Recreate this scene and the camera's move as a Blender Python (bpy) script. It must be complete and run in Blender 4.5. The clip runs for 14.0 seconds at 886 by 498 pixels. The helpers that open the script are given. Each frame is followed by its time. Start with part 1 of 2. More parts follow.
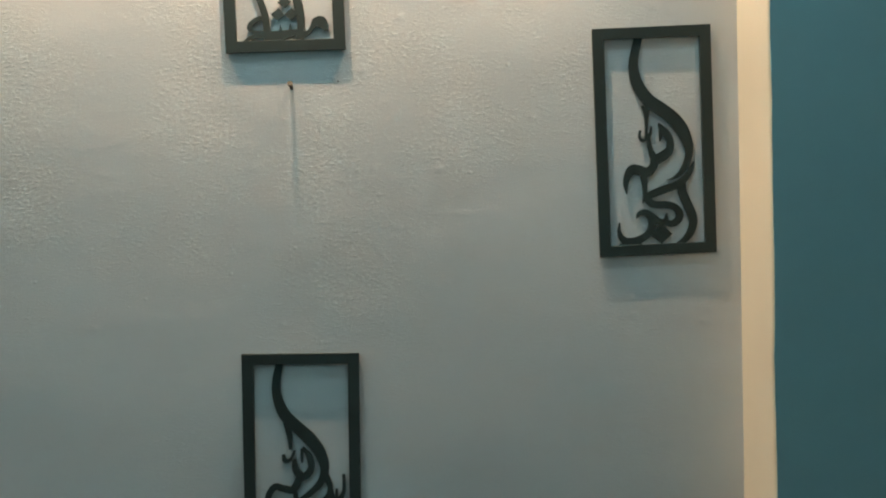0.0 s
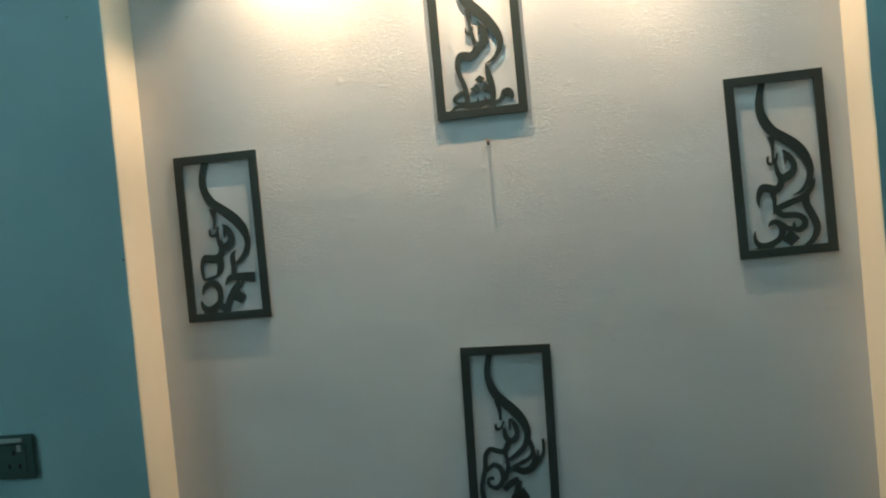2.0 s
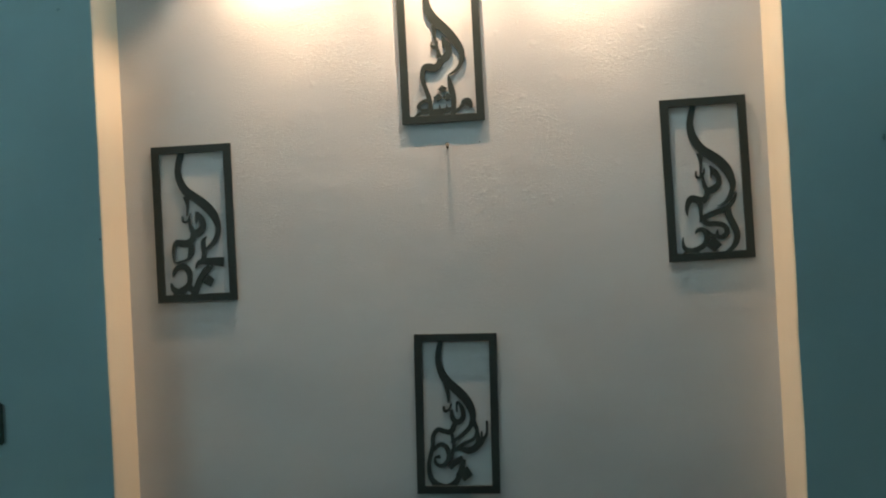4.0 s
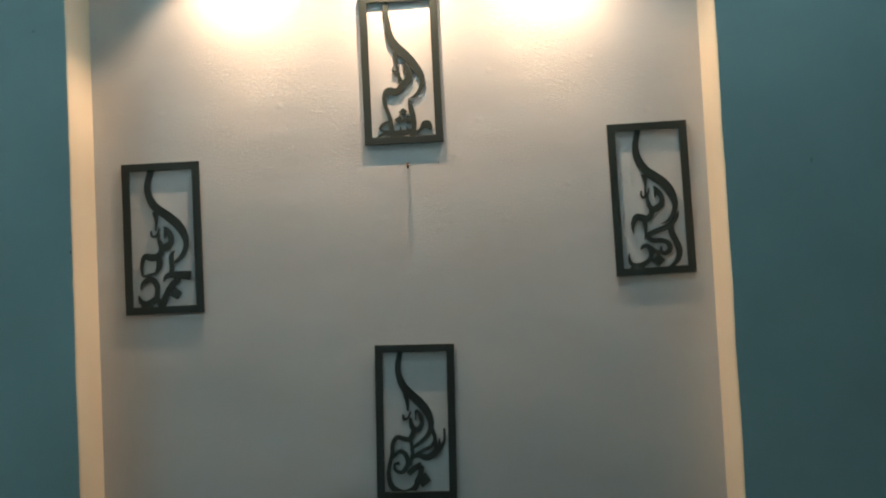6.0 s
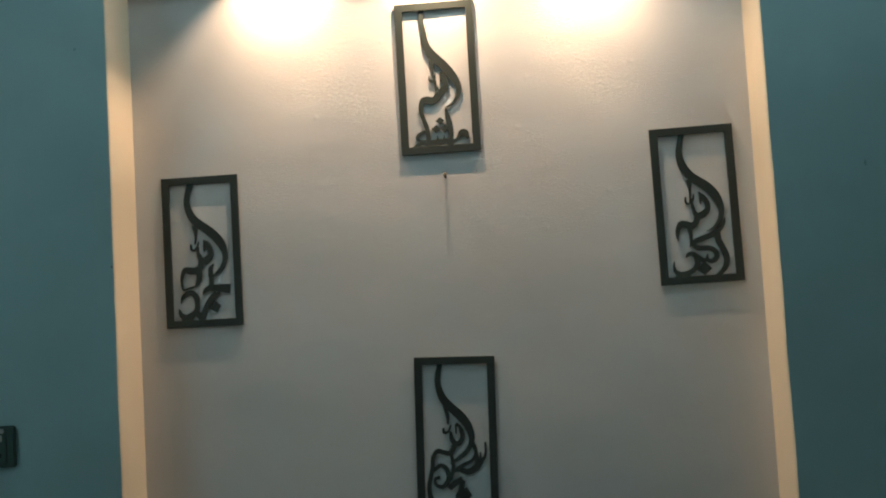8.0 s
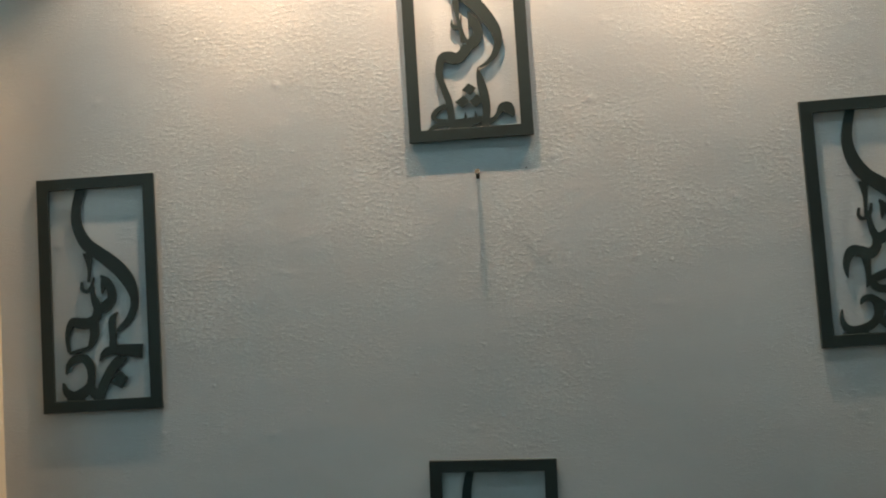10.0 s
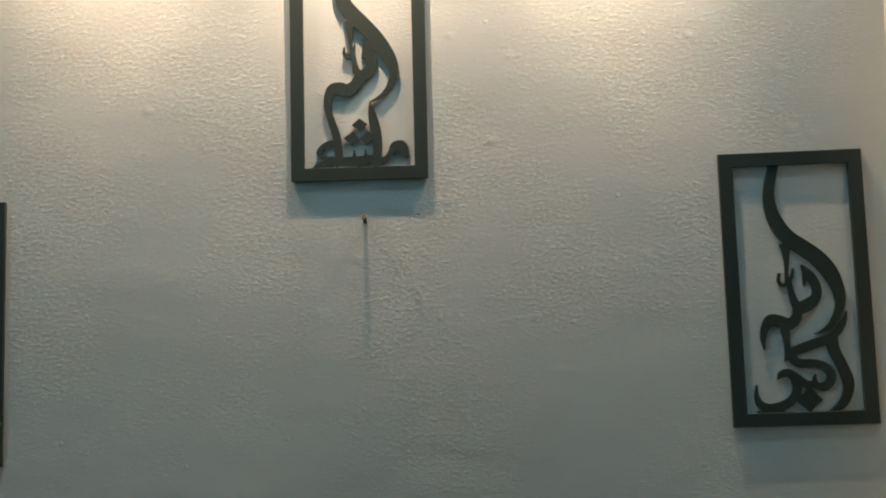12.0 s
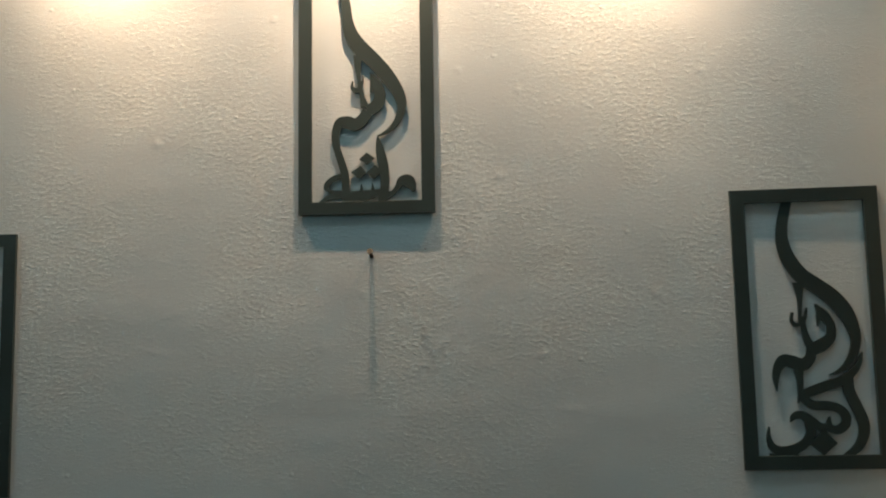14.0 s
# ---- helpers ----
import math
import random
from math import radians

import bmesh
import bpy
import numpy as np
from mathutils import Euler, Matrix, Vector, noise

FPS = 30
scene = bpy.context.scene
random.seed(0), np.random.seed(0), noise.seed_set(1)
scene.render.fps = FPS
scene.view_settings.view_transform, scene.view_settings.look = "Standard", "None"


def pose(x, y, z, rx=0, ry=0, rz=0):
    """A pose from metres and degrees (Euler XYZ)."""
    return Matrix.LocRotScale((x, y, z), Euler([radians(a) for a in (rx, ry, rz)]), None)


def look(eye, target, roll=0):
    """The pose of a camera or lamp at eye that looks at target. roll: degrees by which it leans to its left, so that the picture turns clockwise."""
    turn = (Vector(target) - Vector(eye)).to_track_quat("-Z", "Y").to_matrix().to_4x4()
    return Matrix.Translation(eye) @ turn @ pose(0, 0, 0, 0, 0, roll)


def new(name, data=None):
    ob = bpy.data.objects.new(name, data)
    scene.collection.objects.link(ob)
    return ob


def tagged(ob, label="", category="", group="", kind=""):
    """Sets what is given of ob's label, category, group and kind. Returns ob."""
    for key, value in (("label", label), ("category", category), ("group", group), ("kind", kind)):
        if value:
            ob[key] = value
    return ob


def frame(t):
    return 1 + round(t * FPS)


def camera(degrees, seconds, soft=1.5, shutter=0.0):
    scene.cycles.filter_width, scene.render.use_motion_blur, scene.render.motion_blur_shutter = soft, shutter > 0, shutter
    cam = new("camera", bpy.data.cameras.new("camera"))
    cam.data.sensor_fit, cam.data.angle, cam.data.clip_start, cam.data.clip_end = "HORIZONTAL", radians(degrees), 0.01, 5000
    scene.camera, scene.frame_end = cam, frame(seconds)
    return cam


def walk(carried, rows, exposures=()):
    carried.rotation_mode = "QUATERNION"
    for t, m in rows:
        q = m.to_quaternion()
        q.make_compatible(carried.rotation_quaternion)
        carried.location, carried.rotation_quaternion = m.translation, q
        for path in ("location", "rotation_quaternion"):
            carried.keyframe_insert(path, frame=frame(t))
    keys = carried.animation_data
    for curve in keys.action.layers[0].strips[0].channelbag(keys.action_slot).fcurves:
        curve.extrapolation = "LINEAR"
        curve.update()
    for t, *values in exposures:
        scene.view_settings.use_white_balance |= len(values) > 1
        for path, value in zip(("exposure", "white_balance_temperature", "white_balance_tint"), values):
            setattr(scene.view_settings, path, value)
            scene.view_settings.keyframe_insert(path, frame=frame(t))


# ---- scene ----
cam = camera(57.0, 14.0, soft=2.0)
PATH = [
    (0, 0.1769, -1.1002, 1.5832, 86.881, 2.039, -0.992),
    (0.3, 0.1843, -1.1822, 1.6036, 85.993, 2.268, -1.336),
    (0.5, 0.1917, -1.2455, 1.6147, 85.504, 2.548, -0.343),
    (0.8, 0.1930, -1.2806, 1.6036, 85.844, 2.771, 1.603),
    (1, 0.1972, -1.3096, 1.5916, 86.217, 2.739, 3.825),
    (1.3, 0.1590, -1.3449, 1.5886, 85.143, 3.413, 5.291),
    (1.5, 0.1400, -1.3658, 1.5890, 85.176, 5.159, 5.331),
    (1.8, 0.1111, -1.4009, 1.5988, 86.671, 6.107, 6.831),
    (2, 0.0958, -1.4325, 1.6006, 88.707, 5.384, 7.554),
    (2.3, 0.0801, -1.4831, 1.5912, 89.978, 4.574, 5.890),
    (2.5, 0.0726, -1.5104, 1.5857, 88.876, 4.642, 5.410),
    (2.7, 0.0683, -1.5407, 1.5805, 88.526, 4.876, 4.431),
    (4.8, 0.0875, -1.5746, 1.5309, 91.261, 2.238, 3.473),
    (5, 0.0885, -1.5837, 1.5373, 89.814, 2.181, 3.266),
    (5.3, 0.1024, -1.5943, 1.5194, 89.506, 3.326, 4.114),
    (5.5, 0.1094, -1.6058, 1.5076, 91.076, 2.863, 3.022),
    (5.8, 0.0998, -1.6268, 1.5094, 92.141, 2.971, 1.037),
    (6, 0.0929, -1.6353, 1.5118, 92.276, 2.816, 1.179),
    (6.3, 0.1170, -1.6453, 1.5097, 93.413, 3.056, 4.735),
    (6.5, 0.1287, -1.6470, 1.5089, 93.710, 2.907, 5.609),
    (6.8, 0.1268, -1.6572, 1.5030, 93.669, 2.656, 5.317),
    (7, 0.1219, -1.6576, 1.5001, 92.712, 2.279, 4.034),
    (7.3, 0.1287, -1.6572, 1.4992, 93.006, 2.731, 3.434),
    (7.5, 0.1368, -1.6516, 1.4981, 93.553, 3.319, 5.636),
    (7.7, 0.1278, -1.6478, 1.5036, 93.329, 3.152, 4.672),
    (9.8, 0.0194, -1.0557, 1.6013, 92.041, 3.626, 4.030),
    (10, 0.0188, -1.0334, 1.5989, 93.135, 3.476, 4.001),
    (10.3, 0.0142, -0.9978, 1.6234, 93.965, 3.363, 4.060),
    (10.5, 0.0214, -0.9604, 1.6434, 94.229, 3.165, 4.107),
    (10.8, 0.0234, -0.9418, 1.6723, 94.074, 3.334, 3.375),
    (11, 0.0287, -0.9268, 1.6782, 95.206, 3.058, 3.089),
    (11.3, 0.0352, -0.9238, 1.6771, 95.748, 3.020, 2.794),
    (11.5, 0.0438, -0.9055, 1.6711, 94.105, 2.566, 1.583),
    (11.8, 0.0922, -0.9289, 1.6488, 93.480, 2.068, 1.823),
    (12, 0.1282, -0.9293, 1.6431, 94.167, 1.382, 2.523),
    (12.3, 0.1722, -0.9195, 1.6274, 93.976, 0.916, 2.113),
    (12.5, 0.2143, -0.9306, 1.6105, 94.171, 0.287, 2.548),
    (12.8, 0.2183, -0.9167, 1.6142, 93.463, 0.485, 2.006),
    (13, 0.2333, -0.9193, 1.6112, 93.754, 0.502, 2.918),
    (13.3, 0.2132, -0.9148, 1.6072, 93.763, 0.743, 2.408),
    (13.5, 0.2000, -0.9117, 1.6053, 95.479, 0.352, 2.794),
    (13.8, 0.1679, -0.9211, 1.6419, 96.017, 0.736, 4.061),
    (14, 0.1487, -0.9230, 1.6678, 95.153, 0.848, 4.203),
]
walk(cam, [(t, pose(x, y, z, rx, ry, rz)) for t, x, y, z, rx, ry, rz in PATH],
     exposures=[
         (0.0, 0.30, 6250, 6), (0.5, 0.36, 6300, 10), (1.0, 0.27, 6300, 10), (2.0, 0.28, 6200, 4), (2.5, 0.15, 6350, 8), (5.0, 0.10, 6550, 13), (5.5, 0.22, 6500, 12), (6.2, 0.00, 6700, 14), (7.5, -0.06, 6780, 14),
         (10.0, -0.15, 6300, 10), (11.0, -0.45, 6300, 8), (11.5, -0.60, 6200, 7), (12.0, -0.33, 6100, 5), (13.0, -0.32, 5950, 1), (13.5, -0.26, 6000, 3), (14.0, -0.50, 6180, 6)])

# ---- light: three warm spots in the niche's soffit, one cool tube above it on the wall, an unseen fill tube added at the left ----
world = bpy.data.worlds.new("world")
scene.world = world
world.use_nodes = True
world.node_tree.nodes["Background"].inputs[0].default_value = (0.02, 0.025, 0.025, 1)
world.node_tree.nodes["Background"].inputs[1].default_value = 0.2

# plan of the niche, metres
LEFT, RIGHT, DEEP, SILL, SOFFIT = -0.6375, 0.598, 0.100, 0.995, 2.290
SPOT_X, SPOT_Y, SPOT_Z = (-0.313, -0.004, 0.302), -0.060, 2.276
SPOT_WATT, SPOT_ANGLE, CORE_WATT, CORE_ANGLE = 13.0, 102.0, 16.0, 76.0
SPOT_COLOUR = (1.0, 0.69, 0.425)
TUBE_X, TUBE_Y, TUBE_Z, TUBE_LONG = 0.34, -0.33, 2.635, 1.50
FILL_TUBE_Y, FILL_TUBE_Z, FILL_TUBE_LONG, FILL_TUBE_GLOW = -1.25, 2.42, 0.60, 72.0
TUBE_GLOW, TUBE_COLOUR = 25.0, (0.67, 0.96, 1.03)
for x, wide, soft in zip(SPOT_X, (SPOT_ANGLE, SPOT_ANGLE, SPOT_ANGLE + 16), (0.45, 0.45, 0.8)):
    for watt, angle, blend, lean in ((SPOT_WATT, wide, soft, 0.0), (CORE_WATT, CORE_ANGLE, 1.0, 0.65)):
        lamp = bpy.data.lights.new("spot_lamp", "SPOT")
        lamp.energy, lamp.color = watt, SPOT_COLOUR
        lamp.spot_size, lamp.spot_blend, lamp.shadow_soft_size = radians(angle), blend, 0.004
        new("spot_lamp", lamp).matrix_world = look((x, SPOT_Y, SPOT_Z), (x, SPOT_Y + lean, SPOT_Z - 1))


# ---- materials ----
def paint(name, colour, rough=0.6, vary=0.06, grain=60.0, bump=0.12, far=0.002, stretch=(1, 1, 1), lumps=0.0, spec=0.3):
    m = bpy.data.materials.new(name)
    m.use_nodes = True
    nt = m.node_tree
    N, L = nt.nodes, nt.links
    b = N["Principled BSDF"]
    b.inputs["Roughness"].default_value = rough
    b.inputs["Specular IOR Level"].default_value = spec
    tc = N.new("ShaderNodeTexCoord")
    mp = N.new("ShaderNodeMapping")
    mp.inputs["Scale"].default_value = stretch
    L.new(tc.outputs["Object"], mp.inputs["Vector"])
    big = N.new("ShaderNodeTexNoise")
    big.inputs["Scale"].default_value, big.inputs["Detail"].default_value = 3.5, 5
    L.new(mp.outputs[0], big.inputs["Vector"])
    ramp = N.new("ShaderNodeMapRange")
    ramp.inputs["From Min"].default_value, ramp.inputs["From Max"].default_value = 0.3, 0.7
    ramp.inputs["To Min"].default_value, ramp.inputs["To Max"].default_value = 1 - vary, 1 + vary
    L.new(big.outputs["Fac"], ramp.inputs["Value"])
    mul = N.new("ShaderNodeVectorMath")
    mul.operation = "SCALE"
    mul.inputs[0].default_value = colour
    L.new(ramp.outputs[0], mul.inputs["Scale"])
    L.new(mul.outputs[0], b.inputs["Base Color"])
    fine = N.new("ShaderNodeTexNoise")
    fine.inputs["Scale"].default_value, fine.inputs["Detail"].default_value = grain, 6
    L.new(mp.outputs[0], fine.inputs["Vector"])
    height = fine.outputs["Fac"]
    if lumps:
        fine.inputs["Roughness"].default_value = 0.64
        fine.inputs["Distortion"].default_value = 0.6
        patch = N.new("ShaderNodeTexNoise")
        patch.inputs["Scale"].default_value, patch.inputs["Detail"].default_value = 6, 5
        L.new(tc.outputs["Object"], patch.inputs["Vector"])
        span = N.new("ShaderNodeMapRange")
        span.inputs["From Min"].default_value, span.inputs["From Max"].default_value = 0.42, 0.64
        span.inputs["To Min"].default_value, span.inputs["To Max"].default_value = 0.18, 0.95
        L.new(patch.outputs["Fac"], span.inputs["Value"])
        worn = N.new("ShaderNodeMath")
        worn.operation = "MULTIPLY"
        fleck = N.new("ShaderNodeMapRange")
        fleck.interpolation_type = "SMOOTHSTEP"
        fleck.inputs["From Min"].default_value, fleck.inputs["From Max"].default_value = 0.40, 0.90
        L.new(fine.outputs["Fac"], fleck.inputs["Value"])
        L.new(fleck.outputs[0], worn.inputs[0])
        # the upper coats are rougher than the lower ones
        axes, coat, rough = N.new("ShaderNodeSeparateXYZ"), N.new("ShaderNodeMapRange"), N.new("ShaderNodeMath")
        coat.interpolation_type, rough.operation = "SMOOTHSTEP", "MULTIPLY"
        coat.inputs["From Min"].default_value, coat.inputs["From Max"].default_value = 1.38, 1.70
        coat.inputs["To Min"].default_value, coat.inputs["To Max"].default_value = 0.48, 1.0
        L.new(tc.outputs["Object"], axes.inputs[0])
        L.new(axes.outputs["Z"], coat.inputs["Value"])
        L.new(span.outputs[0], rough.inputs[0])
        L.new(coat.outputs[0], rough.inputs[1])
        L.new(rough.outputs[0], worn.inputs[1])
        vor = N.new("ShaderNodeTexVoronoi")
        vor.inputs["Scale"].default_value = 34
        L.new(tc.outputs["Object"], vor.inputs["Vector"])
        drop = N.new("ShaderNodeMapRange")
        drop.inputs["From Min"].default_value, drop.inputs["From Max"].default_value = 0.0, 0.11
        drop.inputs["To Min"].default_value, drop.inputs["To Max"].default_value = lumps, 0.0
        L.new(vor.outputs["Distance"], drop.inputs["Value"])
        pick = N.new("ShaderNodeMath")
        pick.operation = "GREATER_THAN"
        pick.inputs[1].default_value = 0.72
        sep = N.new("ShaderNodeSeparateColor")
        L.new(vor.outputs["Color"], sep.inputs[0])
        L.new(sep.outputs[0], pick.inputs[0])
        some = N.new("ShaderNodeMath")
        some.operation = "MULTIPLY"
        L.new(drop.outputs[0], some.inputs[0])
        L.new(pick.outputs[0], some.inputs[1])
        add = N.new("ShaderNodeMath")
        L.new(worn.outputs[0], add.inputs[0])
        L.new(some.outputs[0], add.inputs[1])
        height = add.outputs[0]
    bp = N.new("ShaderNodeBump")
    bp.inputs["Strength"].default_value, bp.inputs["Distance"].default_value = bump, far
    L.new(height, bp.inputs["Height"])
    L.new(bp.outputs[0], b.inputs["Normal"])
    return m


def glow(name, colour, strength):
    m = bpy.data.materials.new(name)
    m.use_nodes = True
    b = m.node_tree.nodes["Principled BSDF"]
    b.inputs["Base Color"].default_value = (0.8, 0.8, 0.8, 1)
    b.inputs["Emission Color"].default_value = (*colour, 1)
    b.inputs["Emission Strength"].default_value = strength
    return m


def metal(name, colour, rough):
    m = paint(name, colour, rough, 0.15, 400, 0.1, 0.0005)
    m.node_tree.nodes["Principled BSDF"].inputs["Metallic"].default_value = 1.0
    return m


PLASTER = paint("white plaster paint", (0.66, 0.65, 0.645), 0.62, 0.065, 265, 0.44, 0.0016, (0.55, 1, 1.2), lumps=0.45)
CREAM = paint("cream gloss paint", (0.80, 0.68, 0.52), 0.5, 0.04, 90, 0.10, 0.001)
SILL_WHITE = paint("white gloss paint", (0.86, 0.82, 0.76), 0.3, 0.03, 90, 0.05, 0.001)
TEAL = paint("teal wall paint", (0.305, 0.465, 0.487), 0.55, 0.07, 160, 0.14, 0.001)
CEILING = paint("white ceiling paint", (0.75, 0.75, 0.73), 0.8)
FLOOR = paint("grey bounce floor", (0.42, 0.41, 0.39), 0.35)
BLACK = paint("black lacquered board", (0.0266, 0.0392, 0.0364), 0.5, 0.2, 300, 0.05, 0.0004, spec=0.45)
STEEL = metal("rusty steel", (0.085, 0.078, 0.068), 0.7)
PIT_BROWN = paint("brown of pits", (0.13, 0.11, 0.09), 0.9)
DARK = paint("dark hollow", (0.02, 0.02, 0.02), 0.9)
PLATE = paint("dark plastic plate", (0.050, 0.090, 0.078), 0.45, 0.1, 300, 0.03, 0.0004)
WHITE_PLASTIC = paint("white plastic", (0.7, 0.7, 0.66), 0.35)
GREY_PLASTIC = paint("grey white plastic", (0.36, 0.40, 0.38), 0.4)
TUBE_GLASS = glow("tube glow", TUBE_COLOUR, TUBE_GLOW)
FILL_TUBE_GLASS = glow("fill tube glow", TUBE_COLOUR, FILL_TUBE_GLOW)
LENS = glow("spot lens glow", SPOT_COLOUR, 6.0)


# ---- building blocks ----
def part(name, bm, material, parent=None, label="", smooth=False):
    me = bpy.data.meshes.new(name)
    bmesh.ops.recalc_face_normals(bm, faces=bm.faces)
    bm.to_mesh(me)
    bm.free()
    me.materials.append(material)
    if smooth:
        for p in me.polygons:
            p.use_smooth = True
    ob = new(name, me)
    if parent:
        ob.parent = parent
    if label:
        tagged(ob, label)
    return ob


def box(x0, y0, z0, x1, y1, z1, bevel=0.0, bm=None):
    b = bmesh.new()
    bmesh.ops.create_cube(b, size=1)
    for v in b.verts:
        v.co = Vector(((x0 + x1) / 2 + v.co.x * (x1 - x0), (y0 + y1) / 2 + v.co.y * (y1 - y0), (z0 + z1) / 2 + v.co.z * (z1 - z0)))
    if bevel:
        bmesh.ops.bevel(b, geom=b.edges[:], offset=bevel, segments=2, affect="EDGES")
    if bm is None:
        return b
    me = bpy.data.meshes.new("tmp")
    b.to_mesh(me)
    b.free()
    bm.from_mesh(me)
    bpy.data.meshes.remove(me)
    return bm


def tube(p, q, r0, r1=None, sides=20):
    b = bmesh.new()
    p, q = Vector(p), Vector(q)
    bmesh.ops.create_cone(b, cap_ends=True, segments=sides, radius1=r0, radius2=r0 if r1 is None else r1, depth=(q - p).length)
    b.transform(Matrix.Translation((p + q) / 2) @ (q - p).to_track_quat("Z", "Y").to_matrix().to_4x4())
    return b


def structure(name, bm, material, label, smooth=False):
    return tagged(part(name, bm, material, smooth=smooth), label, "wall" if "wall" in name or "niche" in name else name.split("_")[0], kind="structure")


# ---- the room's shell ----
X0, X1, Y1, TOP = -2.0, 2.2, -3.2, 2.82


def wobble(z, seed):
    """The painted arris of the niche is not quite straight."""
    return 0.0011 * noise.noise((seed, 0.0, z * 7)) + 0.0006 * noise.noise((seed, 3.0, z * 25))


def plaster_sheet():
    """The niche's back: plaster trowelled by hand, with low waves, ridges and small lumps."""
    nx, nz = 412, 432
    xs = np.linspace(LEFT - 0.01, RIGHT + 0.01, nx)
    zs = np.linspace(SILL - 0.01, SOFFIT + 0.01, nz)
    lumps = []
    rng = random.Random(4)
    for n in range(60):
        lumps.append((rng.uniform(LEFT, RIGHT), rng.uniform(1.35, 2.2), rng.uniform(0.003, 0.0055), rng.uniform(0.0002, 0.0006)))
    # the few large lumps that catch the spots
    lumps += [(0.378, 1.949, 0.0034, 0.0008), (0.103, 1.959, 0.0030, 0.0007), (0.514, 1.987, 0.0030, 0.0007), (0.486, 1.990, 0.0040, 0.0004),
              (0.251, 2.035, 0.0030, 0.0007), (0.429, 1.254, 0.0035, 0.0006), (0.055, 1.668, 0.0032, 0.0003), (0.062, 1.655, 0.0035, 0.0004),
              (0.104, 1.655, 0.0030, 0.0003), (0.105, 1.635, 0.0030, 0.0003), (0.068, 1.635, 0.0030, 0.0003)]
    verts = np.zeros((nz, nx, 3))
    verts[:, :, 0], verts[:, :, 2] = xs[None, :], zs[:, None]
    for j, z in enumerate(zs):
        for i, x in enumerate(xs):
            h = 0.0009 * noise.noise((x * 5, z * 6, 0)) + 0.00022 * noise.noise((x * 16, z * 24, 5)) + 0.00007 * noise.noise((x * 34, z * 62, 8))
            rough = max(0.0, noise.noise((x * 3.1, z * 3.7, 9)) + 0.25)
            h += 0.00012 * rough * noise.noise((x * 55, z * 85, 2))
            verts[j, i, 1] = -h
    for x, z, r, a in lumps:
        d2 = (verts[:, :, 0] - x) ** 2 + (verts[:, :, 2] - z) ** 2 * 1.6
        verts[:, :, 1] -= a * np.exp(-d2 / (r * r))
    # a scratch with raised lips below the nail
    dx, dz = verts[:, :, 0] - 0.072, verts[:, :, 2] - 1.632
    along, across = (dx + dz) * 0.707, (dz - dx) * 0.707
    verts[:, :, 1] -= 0.00016 * np.exp(-((along / 0.030) ** 4) - ((across - 0.002) / 0.0028) ** 2) - 0.00010 * np.exp(-((along / 0.030) ** 4) - ((across + 0.004) / 0.003) ** 2)
    # ridges that the trowel left
    for n in range(46):
        x, z, a = rng.uniform(LEFT, RIGHT), rng.uniform(1.5, 2.1), rng.gauss(0.15, 0.5)
        long, h, r = rng.uniform(0.006, 0.020), rng.uniform(0.00008, 0.00022), rng.uniform(0.0026, 0.0036)
        dx, dz = verts[:, :, 0] - x, verts[:, :, 2] - z
        along, across = dx * math.cos(a) + dz * math.sin(a), dz * math.cos(a) - dx * math.sin(a)
        across = across + 3.0 * along * along * rng.uniform(-1, 1)
        verts[:, :, 1] -= h * np.exp(-((along / long) ** 2) - (across / r) ** 2)
    at = np.arange(nz * nx).reshape(nz, nx)
    quads = np.stack([at[:-1, :-1], at[:-1, 1:], at[1:, 1:], at[1:, :-1]], -1).reshape(-1, 4)
    me = bpy.data.meshes.new("niche_back_wall")
    me.from_pydata(verts.reshape(-1, 3).tolist(), [], quads.tolist())
    me.materials.append(PLASTER)
    for p in me.polygons:
        p.use_smooth = True
    me.update()
    return tagged(new("niche_back_wall", me), "white hand-trowelled plaster back wall of a lit niche", "wall", kind="structure")


def strip(points, close=True):
    """A sheet through rows of points."""
    b = bmesh.new()
    rows = [[b.verts.new(p) for p in row] for row in points]
    for r0, r1 in zip(rows, rows[1:]):
        for a, c, d, e in zip(r0, r0[1:], r1[1:], r1):
            b.faces.new((a, c, d, e))
    return b


plaster_sheet()
structure("niche_core_wall", box(LEFT - 0.3, 0.012, SILL - 0.2, RIGHT + 0.3, 0.12, SOFFIT + 0.2), PLASTER, "solid wall behind the plastered niche")
ZS = [SILL + (SOFFIT - SILL) * n / 90 for n in range(91)]
for side, edge, name in ((-1, LEFT, "niche_reveal_left"), (1, RIGHT, "niche_reveal_right")):
    rows = []
    for z in ZS:
        w = wobble(z, side * 4.0)
        rows.append([(edge, 0.010, z), (edge + 0.3 * w, -DEEP * 0.5, z), (edge + w, -DEEP + 0.003, z),
                     (edge + w + side * 0.0012, -DEEP + 0.0008, z), (edge + w + side * 0.003, -DEEP, z)])
    structure(name, strip(rows), CREAM, "cream painted side reveal of the wall niche", smooth=True)
    far = X0 if side < 0 else X1
    rows = []
    for z in ZS:
        w = wobble(z, side * 4.0)
        rows.append([(edge + w + side * 0.003, -DEEP, z), (edge + side * 0.06, -DEEP, z), (far, -DEEP, z)])
    structure("wall_front_left" if side < 0 else "wall_front_right", strip(rows), TEAL, "teal painted wall beside the lit niche", smooth=True)
structure("niche_sill", box(LEFT, -DEEP, SILL - 0.05, RIGHT, 0.01, SILL), SILL_WHITE, "white gloss painted sill of the wall niche")
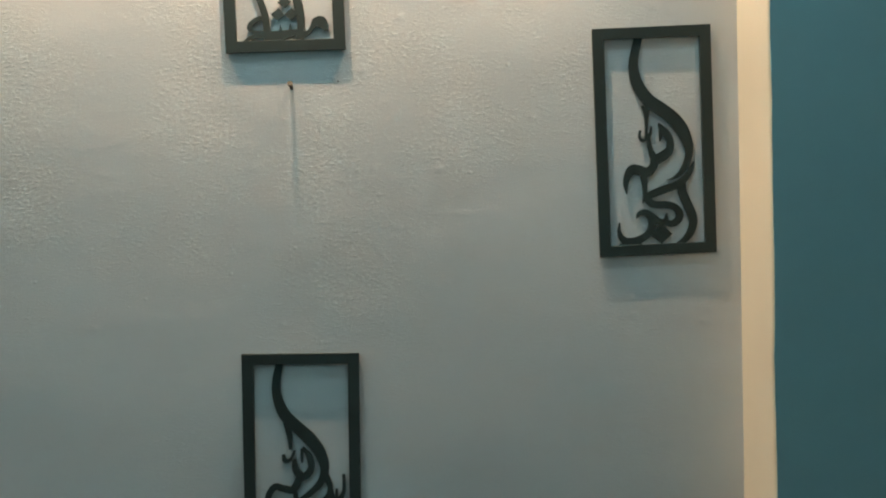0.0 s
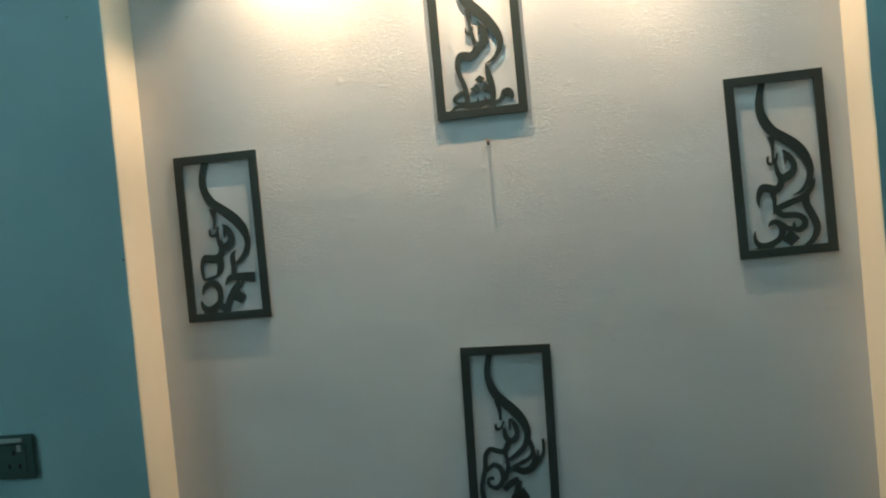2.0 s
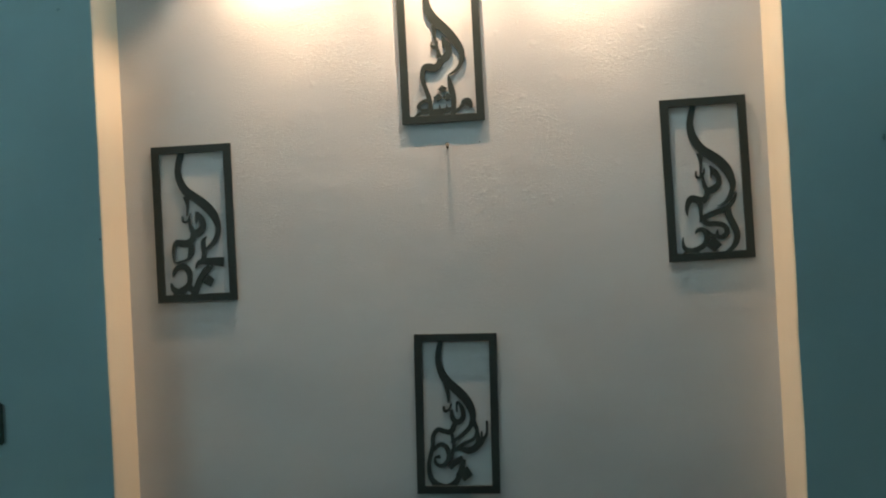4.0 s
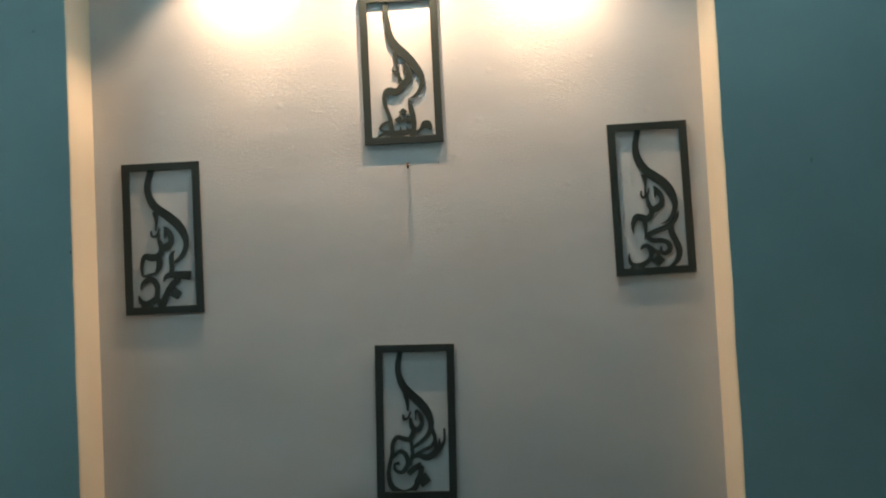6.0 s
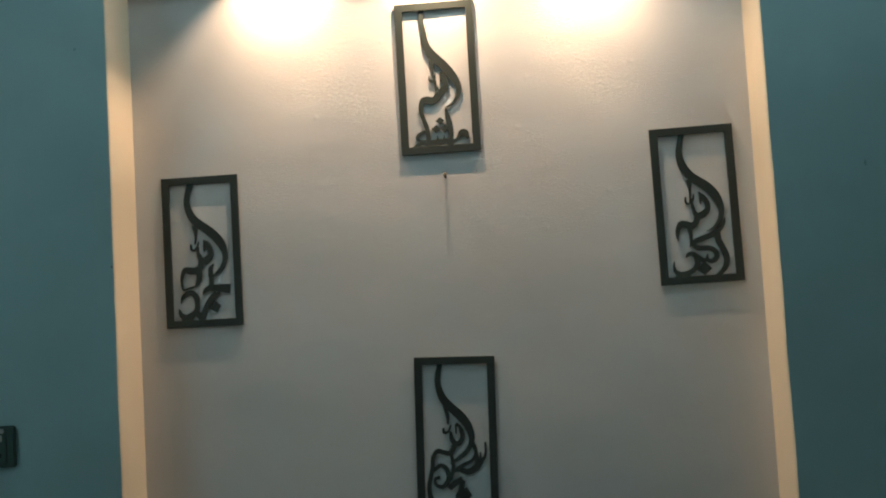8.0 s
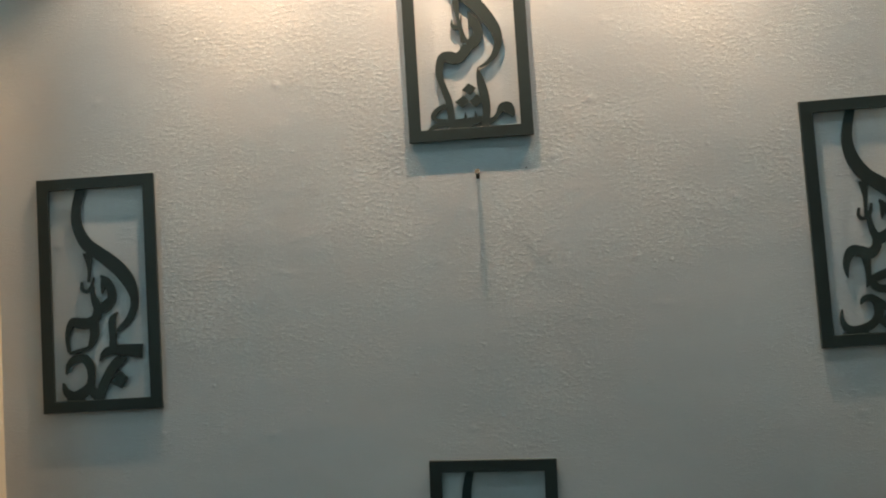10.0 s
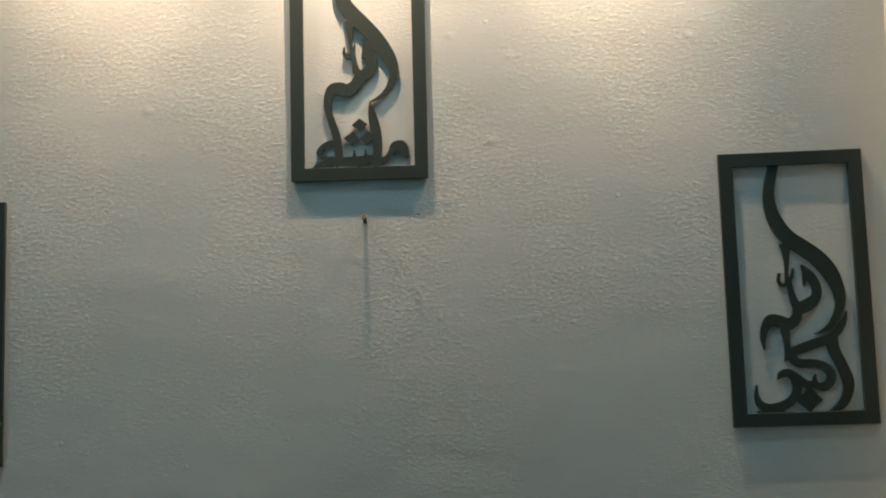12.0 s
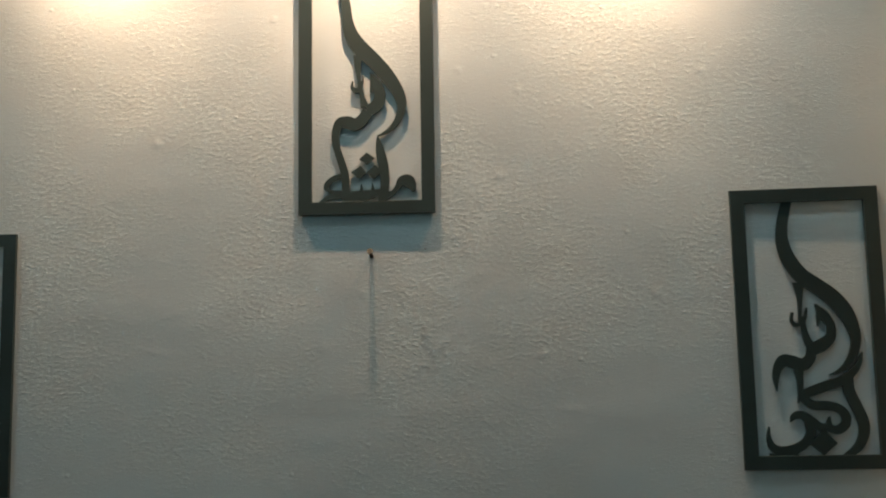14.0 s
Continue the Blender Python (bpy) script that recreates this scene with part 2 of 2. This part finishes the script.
structure("niche_soffit", box(LEFT, -DEEP, SOFFIT, RIGHT, 0.01, SOFFIT + 0.05), CREAM, "cream painted soffit of the niche with three downlights")
structure("wall_front_above", box(X0, -DEEP, SOFFIT + 0.0, X1, 0.012, TOP, bm=None), TEAL, "teal painted wall above the niche")
structure("wall_front_below", box(X0, -DEEP, 0.0, X1, 0.012, SILL), TEAL, "teal painted wall below the niche")
# side and rear walls, floor and ceiling: unseen, added to bounce the light
structure("wall_west", box(X0 - 0.1, Y1, 0, X0, 0.0, TOP), TEAL, "unseen teal side wall added to bounce light")
structure("wall_east", box(X1, Y1, 0, X1 + 0.1, 0.0, TOP), TEAL, "unseen teal side wall added to bounce light")
structure("wall_south", box(X0 - 0.1, Y1 - 0.1, 0, X1 + 0.1, Y1, TOP), TEAL, "unseen teal rear wall added to bounce light")
structure("floor", box(X0 - 0.1, Y1 - 0.1, -0.1, X1 + 0.1, 0.1, 0.0), FLOOR, "unseen plain grey floor added to bounce light")
structure("ceiling", box(X0 - 0.1, Y1 - 0.1, TOP, X1 + 0.1, 0.1, TOP + 0.1), CEILING, "unseen plain white ceiling added to bounce light")


# ---- lamps ----
def downlight(x):
    thing = tagged(new("downlight"), "small warm white downlight set in the niche soffit", "downlight", "downlights over the niche")
    thing.location = (x, SPOT_Y, SOFFIT)
    b = bmesh.new()
    rings = []
    for r, z in ((0.034, 0.0), (0.034, -0.003), (0.026, -0.004), (0.024, -0.001)):
        rings.append([b.verts.new((r * math.cos(a), r * math.sin(a), z)) for a in (2 * math.pi * k / 28 for k in range(28))])
    for r0, r1 in zip(rings, rings[1:]):
        for k in range(28):
            b.faces.new((r0[k], r0[k - 1], r1[k - 1], r1[k]))
    part("rim", b, WHITE_PLASTIC, thing, "white plastic rim")
    part("lens", tube((0, 0, -0.0005), (0, 0, -0.0015), 0.024), LENS, thing, "glowing frosted lens")


for x in SPOT_X:
    downlight(x)


def tube_light(y, z, depth, material, label, long=TUBE_LONG):
    light = tagged(new("tube_light"), label, "tube light", "tube lights of the room")
    light.location = (TUBE_X, y, z)
    half = long / 2
    part("housing", box(-half - 0.03, 0.028, -0.022, half + 0.03, 0.060, 0.022, 0.004), WHITE_PLASTIC, light)
    part("tube", tube((-half, 0, 0), (half, 0, 0), 0.013), material, light, "glowing white glass tube")
    for s in (-1, 1):
        part("end_cap", box(s * half - 0.012, -0.016, -0.018, s * half + 0.012, 0.030, 0.018, 0.003), WHITE_PLASTIC, light)
        part("arm", box(s * half * 0.7 - 0.012, 0.058, -0.008, s * half * 0.7 + 0.012, depth, 0.008, 0.002), WHITE_PLASTIC, light)
    return light


tube_light(TUBE_Y, TUBE_Z, -DEEP - TUBE_Y, TUBE_GLASS, "cool white fluorescent tube light on the wall above the niche")
# unseen tube added for cool fill light from the left
far = tube_light(0, 0, 0.12, FILL_TUBE_GLASS, "unseen short cool tube added as fill light from the left", FILL_TUBE_LONG)
far.matrix_world = pose(X0 + 0.12, FILL_TUBE_Y, FILL_TUBE_Z, 0, 0, 90)

# ---- the four cut-out wall panels ----
WIDE, HIGH, BAR, RAIL, THICK, GAP = 0.1585, 0.305, 0.0155, 0.0150, 0.0042, 0.0008
LETTER_THICK = 0.0022


def smooth_line(points, steps=9):
    """Points along a smooth curve through the given ones; each is x, z, width."""
    p = [np.array(q, float) for q in points]
    p = [2 * p[0] - p[1]] + p + [2 * p[-1] - p[-2]]
    out = []
    for a, b, c, d in zip(p, p[1:], p[2:], p[3:]):
        for k in range(steps):
            s = k / steps
            out.append(0.5 * (2 * b + (c - a) * s + (2 * a - 5 * b + 4 * c - d) * s * s + (3 * b - a - 3 * c + d) * s ** 3))
    return out + [p[-2]]


def panel(name, centre, turn, letters, label):
    thing = tagged(new(name), label, "wall art", "cut-out calligraphy panels in the niche")
    thing.matrix_world = Matrix.Translation((centre[0], 0, centre[1])) @ Matrix.Rotation(radians(turn), 4, "Y")
    b, back = bmesh.new(), -GAP
    w, h = WIDE / 2, HIGH / 2
    outer, inner = [(-w, -h), (w, -h), (w, h), (-w, h)], [(-w + BAR, -h + RAIL), (w - BAR, -h + RAIL), (w - BAR, h - RAIL), (-w + BAR, h - RAIL)]
    loops = [[b.verts.new((x, y, z)) for x, z in ring] for ring, y in ((outer, back), (outer, back - THICK), (inner, back - THICK), (inner, back))]
    for n in range(4):
        r0, r1 = loops[n], loops[(n + 1) % 4]
        for k in range(4):
            b.faces.new((r0[k], r0[(k + 1) % 4], r1[(k + 1) % 4], r1[k]))
    bmesh.ops.recalc_face_normals(b, faces=b.faces)
    bmesh.ops.bevel(b, geom=b.edges[:], offset=0.0003, segments=1, affect="EDGES")
    part("border", b, BLACK, thing, "black rectangular border")
    script, count = bmesh.new(), [0]

    def solid(ring):
        count[0] += 1
        front = back - LETTER_THICK - 0.000008 * count[0]
        lo = [script.verts.new((x, back, z)) for x, z in ring]
        hi = [script.verts.new((x, front, z)) for x, z in ring]
        return lo, hi

    def stroke(*points):
        line = smooth_line([(x / 1000, z / 1000, s / 1000) for x, z, s in points])
        left, right = [], []
        for n, q in enumerate(line):
            a, c = line[max(n - 1, 0)], line[min(n + 1, len(line) - 1)]
            t = np.array([c[0] - a[0], c[1] - a[1]])
            t /= max(np.hypot(*t), 1e-9)
            half = max(q[2], 0.0012) / 2
            left.append((q[0] - t[1] * half, q[1] + t[0] * half))
            right.append((q[0] + t[1] * half, q[1] - t[0] * half))
        llo, lhi = solid(left)
        count[0] -= 1
        rlo, rhi = solid(right)
        for n in range(len(line) - 1):
            for quad in ((lhi[n], lhi[n + 1], rhi[n + 1], rhi[n]), (llo[n], rlo[n], rlo[n + 1], llo[n + 1]),
                         (llo[n], llo[n + 1], lhi[n + 1], lhi[n]), (rlo[n], rhi[n], rhi[n + 1], rlo[n + 1])):
                script.faces.new(quad)
        for n in (0, -1):
            script.faces.new((llo[n], lhi[n], rhi[n], rlo[n]))

    def dot(*points):
        lo, hi = solid([(x / 1000, z / 1000) for x, z in points])
        script.faces.new(hi)
        script.faces.new(lo[::-1])
        for k in range(len(lo)):
            script.faces.new((lo[k], lo[k - 1], hi[k - 1], hi[k]))

    letters(stroke, dot)
    part("lettering", script, BLACK, thing, "flowing black cut-out calligraphy")
    return thing


def letters_top(s, d):
    s((-23.5, 146.9, 10.2), (-26.2, 125.2, 10.7), (-25.3, 107.2, 10.7), (-22.8, 94.3, 11.0), (-21.6, 78.9, 12.8), (-17.8, 62.1, 16.3), (-9.2, 47.0, 18.9), (4.7, 32.6, 18.4), (18.7, 17.6, 17.4), (30.9, 0.6, 16.3), (39.2, -15.0, 13.8), (41.5, -29.2, 10.7), (36.3, -44.4, 7.7), (27.3, -54.5, 5.1), (18.3, -59.6, 2.8), (12.7, -61.5, 1.0))
    s((-9.8, 35.5, 10.2), (-9.3, 22.2, 8.2), (-8.4, 9.3, 5.1), (-7.4, -3.0, 4.1))
    s((-15.6, 4.4, 1.3), (-16.1, -2.8, 4.1), (-12.5, -6.7, 6.6), (-7.4, -5.6, 5.6), (-4.3, 2.5, 2.6), (-3.3, 10.2, 0.8))
    s((-5.9, -4.9, 5.1), (-3.9, -16.5, 6.6), (-1.4, -26.3, 9.7))
    s((4.9, 13.6, 1.0), (9.5, 5.0, 7.7), (14.5, -5.4, 12.8), (16.2, -17.0, 13.3), (11.1, -26.6, 14.3), (1.9, -32.0, 13.8))
    s((5.7, 12.0, 1.5), (7.1, 0.7, 4.6), (5.8, -10.0, 2.6))
    s((2.6, -31.5, 13.8), (-4.0, -41.6, 13.8), (-12.7, -47.0, 14.8), (-22.4, -44.7, 15.3), (-30.6, -44.7, 11.7), (-35.0, -53.6, 10.2), (-36.1, -64.9, 9.2), (-33.8, -76.7, 8.4), (-29.8, -89.4, 8.9), (-26.0, -102.3, 9.4), (-24.1, -119.0, 9.7), (-23.2, -137.8, 10.2))
    s((13.2, -61.3, 1.0), (14.5, -69.8, 6.6), (16.7, -82.4, 11.0), (19.7, -96.6, 11.7), (21.4, -112.0, 10.5), (20.6, -124.8, 9.7), (17.9, -137.6, 10.7))
    s((-27.5, -132.3, 12.3), (-10.1, -131.7, 13.3), (2.7, -130.0, 11.2), (12.9, -127.7, 8.2), (21.1, -127.9, 7.1))
    s((-6.2, -117.4, 0.8), (-5.7, -122.8, 3.3), (-6.3, -128.2, 7.1))
    s((6.8, -116.7, 0.8), (7.3, -122.4, 3.3), (6.8, -128.0, 7.1))
    s((-23.8, -108.3, 5.6), (-34.0, -108.3, 5.9), (-42.9, -113.4, 6.4), (-46.8, -120.0, 6.4), (-42.0, -125.0, 4.3), (-30.5, -126.3, 4.1), (-23.9, -127.5, 4.6))
    s((-58.7, -141.2, 1.3), (-47.9, -134.0, 5.1), (-39.5, -130.9, 6.1), (-28.0, -131.7, 5.6))
    s((21.8, -132.0, 9.7), (30.8, -128.1, 5.9), (36.1, -121.6, 6.4), (41.3, -115.1, 11.7), (48.2, -115.8, 15.8), (53.0, -121.8, 9.7), (54.5, -127.5, 3.6))
    d((0.4, -80.4), (9.5, -87.1), (1.3, -95.6), (-8.6, -88.4))
    d((-6.6, -95.4), (0.2, -104.3), (-8.7, -112.0), (-18.1, -103.3))
    d((10.0, -95.0), (18.1, -103.7), (8.4, -112.2), (0.2, -103.8))


def letters_left(s, d):
    s((-19.1, 141.9, 12.9), (-26.6, 115.7, 12.3), (-27.9, 97.6, 13.2), (-23.7, 80.6, 14.6), (-14.0, 64.2, 16.8), (-0.0, 52.9, 17.4), (15.3, 41.0, 18.5), (29.2, 27.8, 18.5), (40.2, 12.1, 16.8), (46.1, -4.7, 12.0), (46.2, -18.4, 10.1), (41.1, -31.8, 9.5), (34.0, -41.0, 8.4), (25.6, -47.9, 6.2), (20.8, -51.5, 2.2))
    s((-14.1, 53.7, 12.9), (-12.7, 41.1, 7.8), (-12.5, 28.7, 4.2), (-14.3, 15.0, 2.8))
    s((-23.3, 16.0, 2.5), (-22.8, 6.3, 4.2), (-16.6, 3.0, 4.8), (-10.2, 9.3, 4.2), (-6.7, 20.9, 1.7))
    s((2.5, 22.9, 1.7), (8.1, 16.6, 9.5), (15.0, 5.2, 11.2), (16.2, -8.6, 12.3), (7.8, -17.8, 15.1), (-2.0, -21.9, 14.0))
    s((4.7, 18.1, 3.9), (5.2, 8.4, 6.2), (3.7, -1.6, 0.8))
    s((-8.8, 9.2, 5.0), (-8.8, -1.8, 6.2), (-5.6, -11.6, 10.1), (-2.0, -20.0, 11.2))
    s((-2.0, -20.0, 12.3), (-6.3, -32.1, 12.3), (-16.1, -38.4, 14.6), (-27.3, -37.9, 14.6), (-37.0, -36.0, 11.2), (-43.2, -45.8, 7.3), (-45.0, -58.8, 5.3), (-43.4, -75.0, 3.9))
    s((-9.1, -38.8, 12.3), (-8.7, -52.5, 11.8), (-12.1, -63.2, 9.0), (-17.1, -69.7, 5.0), (-27.5, -72.8, 4.8), (-43.4, -76.1, 3.9))
    s((-48.5, -102.9, 0.8), (-44.3, -91.5, 7.3), (-34.5, -83.8, 11.2), (-23.4, -83.8, 11.8), (-15.7, -94.2, 11.8), (-14.6, -107.8, 10.1), (-17.5, -119.8, 11.2), (-27.8, -128.8, 14.0), (-38.9, -132.3, 14.0), (-48.6, -125.6, 9.5), (-52.7, -114.1, 2.2))
    s((-48.6, -135.3, 5.0), (-34.8, -138.1, 5.6), (-23.7, -137.0, 2.2))
    s((-17.5, -121.2, 11.2), (-9.8, -130.9, 12.3), (-3.8, -138.0, 11.2))
    s((23.0, -26.2, 1.4), (16.3, -34.6, 8.4), (15.6, -46.9, 10.1), (16.3, -57.8, 9.2), (15.1, -70.0, 9.5))
    s((-2.6, -88.1, 0.8), (3.1, -79.4, 8.4), (12.8, -75.0, 12.3), (29.5, -75.3, 14.6), (43.3, -76.8, 17.4), (54.4, -77.9, 18.5))
    s((26.6, -85.4, 11.2), (16.8, -94.4, 12.9), (7.0, -108.8, 12.9), (-0.1, -122.0, 12.3), (-5.7, -136.5, 13.4))
    s((32.1, -84.4, 5.6), (22.3, -94.7, 6.7))
    d((22.3, -100.4), (34.1, -111.2), (25.6, -124.8), (10.8, -117.1))


def letters_right(s, d):
    s((-17.1, 140.6, 10.8), (-23.7, 113.3, 12.0), (-24.6, 94.5, 13.6), (-19.7, 75.7, 15.7), (-7.4, 56.7, 16.9), (9.3, 43.8, 17.5), (25.0, 30.9, 18.1), (37.0, 15.2, 17.5), (44.1, -1.8, 13.9), (46.3, -17.1, 10.8), (41.7, -32.2, 9.0), (33.2, -44.1, 6.6), (24.1, -49.9, 3.6), (15.4, -52.4, 0.9))
    s((-10.4, 49.0, 12.7), (-10.0, 38.2, 7.8), (-10.0, 25.9, 4.8), (-11.0, 10.5, 3.6), (-11.9, 2.9, 3.0))
    s((-18.8, 16.0, 3.0), (-20.0, 7.7, 3.6), (-16.4, 2.4, 4.5), (-10.3, 4.4, 4.5), (-5.6, 10.4, 3.9), (-3.4, 20.7, 1.8))
    s((6.0, 24.5, 1.8), (10.4, 17.6, 7.8), (16.0, 10.3, 10.2), (20.9, 0.4, 9.6), (20.0, -11.2, 10.8), (11.7, -19.2, 13.9), (0.8, -24.1, 13.9))
    s((8.7, 19.1, 3.6), (8.9, 9.9, 5.4), (7.2, -0.1, 0.9))
    s((-7.6, 12.0, 4.5), (-7.6, -0.3, 5.4), (-5.2, -12.6, 7.8), (-1.2, -21.9, 10.2))
    s((-0.3, -21.9, 10.8), (-3.2, -34.0, 11.4), (-11.8, -40.8, 13.9), (-22.6, -37.5, 13.9), (-31.5, -36.3, 13.3), (-38.0, -44.4, 9.6), (-40.6, -55.9, 6.6), (-40.0, -68.9, 0.9))
    s((-16.2, -45.9, 10.2), (-15.2, -58.0, 7.2), (-15.5, -70.1, 5.4), (-18.4, -82.2, 1.2))
    s((-13.9, -73.2, 9.0), (-1.9, -69.0, 10.8), (13.1, -63.9, 10.8), (28.0, -59.1, 10.2), (40.2, -50.7, 8.4), (48.1, -40.0, 6.0), (52.2, -28.5, 1.2))
    s((-14.5, -74.1, 9.0), (-4.0, -84.0, 10.2), (12.1, -85.3, 10.2), (23.7, -88.6, 9.6), (30.3, -96.3, 10.2), (29.3, -105.2, 10.2), (21.1, -111.1, 9.6), (13.3, -108.5, 7.8), (12.5, -101.0, 4.2), (13.9, -96.5, 1.2))
    s((-28.1, -102.2, 0.9), (-23.7, -96.2, 7.2), (-15.4, -94.6, 9.0), (-6.3, -101.5, 10.8), (2.8, -107.4, 9.0), (12.5, -108.5, 8.4))
    s((-7.8, -102.0, 10.8), (-7.5, -114.1, 10.2), (-13.8, -124.4, 9.6), (-26.8, -131.6, 10.8), (-40.1, -132.9, 10.8), (-48.7, -127.6, 8.4), (-51.8, -117.6, 4.8), (-50.8, -106.5, 1.5))
    s((-52.0, -136.5, 3.0), (-37.4, -138.6, 5.4), (-21.2, -137.7, 3.6))
    s((35.3, -55.4, 10.8), (35.7, -69.9, 12.0), (43.0, -88.1, 12.0), (48.6, -104.8, 12.0), (46.7, -119.7, 10.8), (39.1, -131.5, 9.0), (26.5, -139.6, 4.8))
    d((6.5, -109.9), (19.9, -125.1), (5.2, -138.0), (-9.5, -125.4))


def letters_bottom(s, d):
    s((-27.5, 142.8, 9.4), (-33.2, 115.0, 11.5), (-32.4, 92.7, 12.5), (-23.8, 70.3, 15.7), (-8.6, 53.5, 16.7), (9.8, 35.6, 17.8), (23.8, 16.6, 15.7), (30.1, -5.5, 12.5), (24.4, -25.3, 9.4), (11.2, -39.4, 8.4), (-4.2, -50.3, 6.3), (-13.0, -55.7, 3.1))
    s((-20.6, 58.1, 9.4), (-16.4, 38.1, 7.3), (-15.5, 20.4, 4.2))
    s((-25.4, 13.9, 4.2), (-23.3, 5.0, 6.3), (-15.6, 7.1, 4.2), (-10.0, 19.2, 3.1))
    s((1.0, 23.5, 3.1), (9.6, 10.2, 8.4), (11.6, -6.4, 9.4), (1.6, -17.3, 10.5), (-8.1, -9.5, 9.4), (-11.3, 7.1, 5.2))
    s((-0.2, 21.3, 4.2), (-0.4, 2.5, 3.1))
    s((-3.9, -19.5, 10.5), (-12.8, -34.8, 10.5), (-25.9, -33.6, 9.4), (-37.9, -31.2, 9.4), (-46.7, -43.3, 8.4), (-48.0, -63.0, 8.4), (-52.5, -80.6, 8.4), (-56.0, -102.4, 8.4), (-51.8, -124.3, 10.5), (-38.8, -137.5, 13.6), (-21.5, -140.9, 13.6), (-4.0, -130.1, 11.5), (3.9, -111.7, 9.4))
    s((-47.0, -69.6, 6.3), (-32.7, -58.8, 8.4), (-20.7, -66.6, 9.4), (-17.6, -85.2, 9.4), (-28.7, -99.4, 8.4), (-41.7, -96.0, 6.3), (-43.8, -85.0, 5.2), (-34.0, -81.8, 7.3))
    s((-10.6, -39.2, 6.3), (-7.6, -62.3, 7.3), (-13.3, -87.5, 6.3))
    s((31.1, -15.4, 9.4), (37.4, -33.1, 7.3), (30.7, -48.4, 6.3), (14.3, -57.0, 7.3), (-1.1, -63.5, 3.1))
    s((37.4, -35.3, 8.4), (39.3, -55.0, 9.4), (31.6, -65.9, 10.5))
    s((56.2, -14.6, 4.2), (55.9, -37.6, 5.2), (48.1, -51.8, 8.4), (33.8, -66.0, 12.5), (19.5, -71.3, 12.5), (3.3, -66.8, 9.4), (-12.1, -72.1, 7.3))
    s((46.1, -34.3, 3.1), (45.9, -54.0, 6.3))
    s((9.6, -85.5, 11.5), (-4.7, -93.0, 11.5), (-16.7, -103.8, 9.4))
    s((10.6, -87.7, 9.4), (6.1, -107.3, 11.5), (-1.7, -120.3, 9.4))
    d((17.0, -100.8), (27.7, -117.3), (11.3, -130.3), (-1.6, -112.7))


panel("calligraphy_panel", (-0.0049, 1.9454), 0.0, letters_top, "black cut-out calligraphy panel hung highest under the spots")
panel("calligraphy_panel", (-0.5014, 1.6268), 0.0, letters_left, "black cut-out calligraphy panel beside the niche's cream reveal")
panel("calligraphy_panel", (0.4831, 1.6574), -0.65, letters_right, "slightly tilted black cut-out calligraphy panel near the reveal")
panel("calligraphy_panel", (-0.0083, 1.2368), 1.6, letters_bottom, "tilted black cut-out calligraphy panel hung low above the sill")

# ---- nail, holes, socket ----
nail = tagged(new("nail"), "rusty bare steel nail in the plaster below the top panel", "nail")
nail.location = (0.0, 0, 1.7445)
part("shank", tube((0, 0.003, -0.0012), (0, -0.0110, 0.0048), 0.0024, sides=12), STEEL, nail)
part("head", tube((0, -0.0108, 0.0047), (0, -0.0124, 0.0054), 0.0036, sides=14), STEEL, nail, "rusty round nail head")
# holes are solid plugs; the dark of their inside is put into the colour
for x, y, z, r in ((0.062, -0.0006, 1.752, 0.0012), (0.455, -0.0006, 1.026, 0.0024), (0.330, -0.0006, 1.034, 0.0020)):
    hole = tagged(part("nail_hole", tube((x, 0.004, z), (x, y, z), r, sides=10), PIT_BROWN), "small dark nail hole in the white plaster", "nail hole", "holes in the plaster")

socket = tagged(new("wall_socket"), "dark square electrical socket plate on the teal wall", "socket")
socket.location = (-0.882, -DEEP, 1.271)
part("plate", box(-0.039, -0.009, -0.039, 0.039, -0.0005, 0.039, 0.003), PLATE, socket)
part("switch", box(-0.030, -0.0125, 0.026, 0.018, -0.0085, 0.034, 0.001), GREY_PLASTIC, socket, "white rocker switch strip")
part("socket_face", box(-0.024, -0.0105, -0.030, 0.024, -0.0085, 0.020, 0.001), PLATE, socket)
for x, z, w in ((0.0, 0.008, 0.003), (-0.010, -0.016, 0.0025), (0.010, -0.016, 0.0025)):
    part("pin_hole", box(x - w, -0.0110, z - 0.004, x + w, -0.0104, z + 0.004), DARK, socket)
part("indicator", box(0.006, -0.0110, 0.010, 0.015, -0.0104, 0.022, 0.0003), GREY_PLASTIC, socket, "pale indicator window")


# ---- smudges and chips on the teal paint ----
def smudge(x, z, wide, high, seed, material, label):
    b = bmesh.new()
    rng = random.Random(seed)
    ring = []
    for k in range(14):
        a, r = 2 * math.pi * k / 14, rng.uniform(0.65, 1.1)
        ring.append(b.verts.new((x + wide * r * math.cos(a), -DEEP - 0.0004, z + high * r * math.sin(a))))
    b.faces.new(ring)
    bmesh.ops.solidify(b, geom=b.faces[:], thickness=0.0003)
    return tagged(part("paint_mark", b, material), label, "paint mark", "marks on the teal wall")


MARK = paint("dark teal smudge", (0.22, 0.36, 0.38), 0.6)
smudge(0.762, 1.705, 0.0030, 0.0065, 3, MARK, "small dark smudge on the teal wall paint")
smudge(-0.702, 2.030, 0.0040, 0.0030, 5, MARK, "small dark smudge on the teal wall paint")
smudge(LEFT - 0.006, 1.602, 0.0020, 0.0030, 7, PIT_BROWN, "tiny chip in the teal paint at the niche's edge")
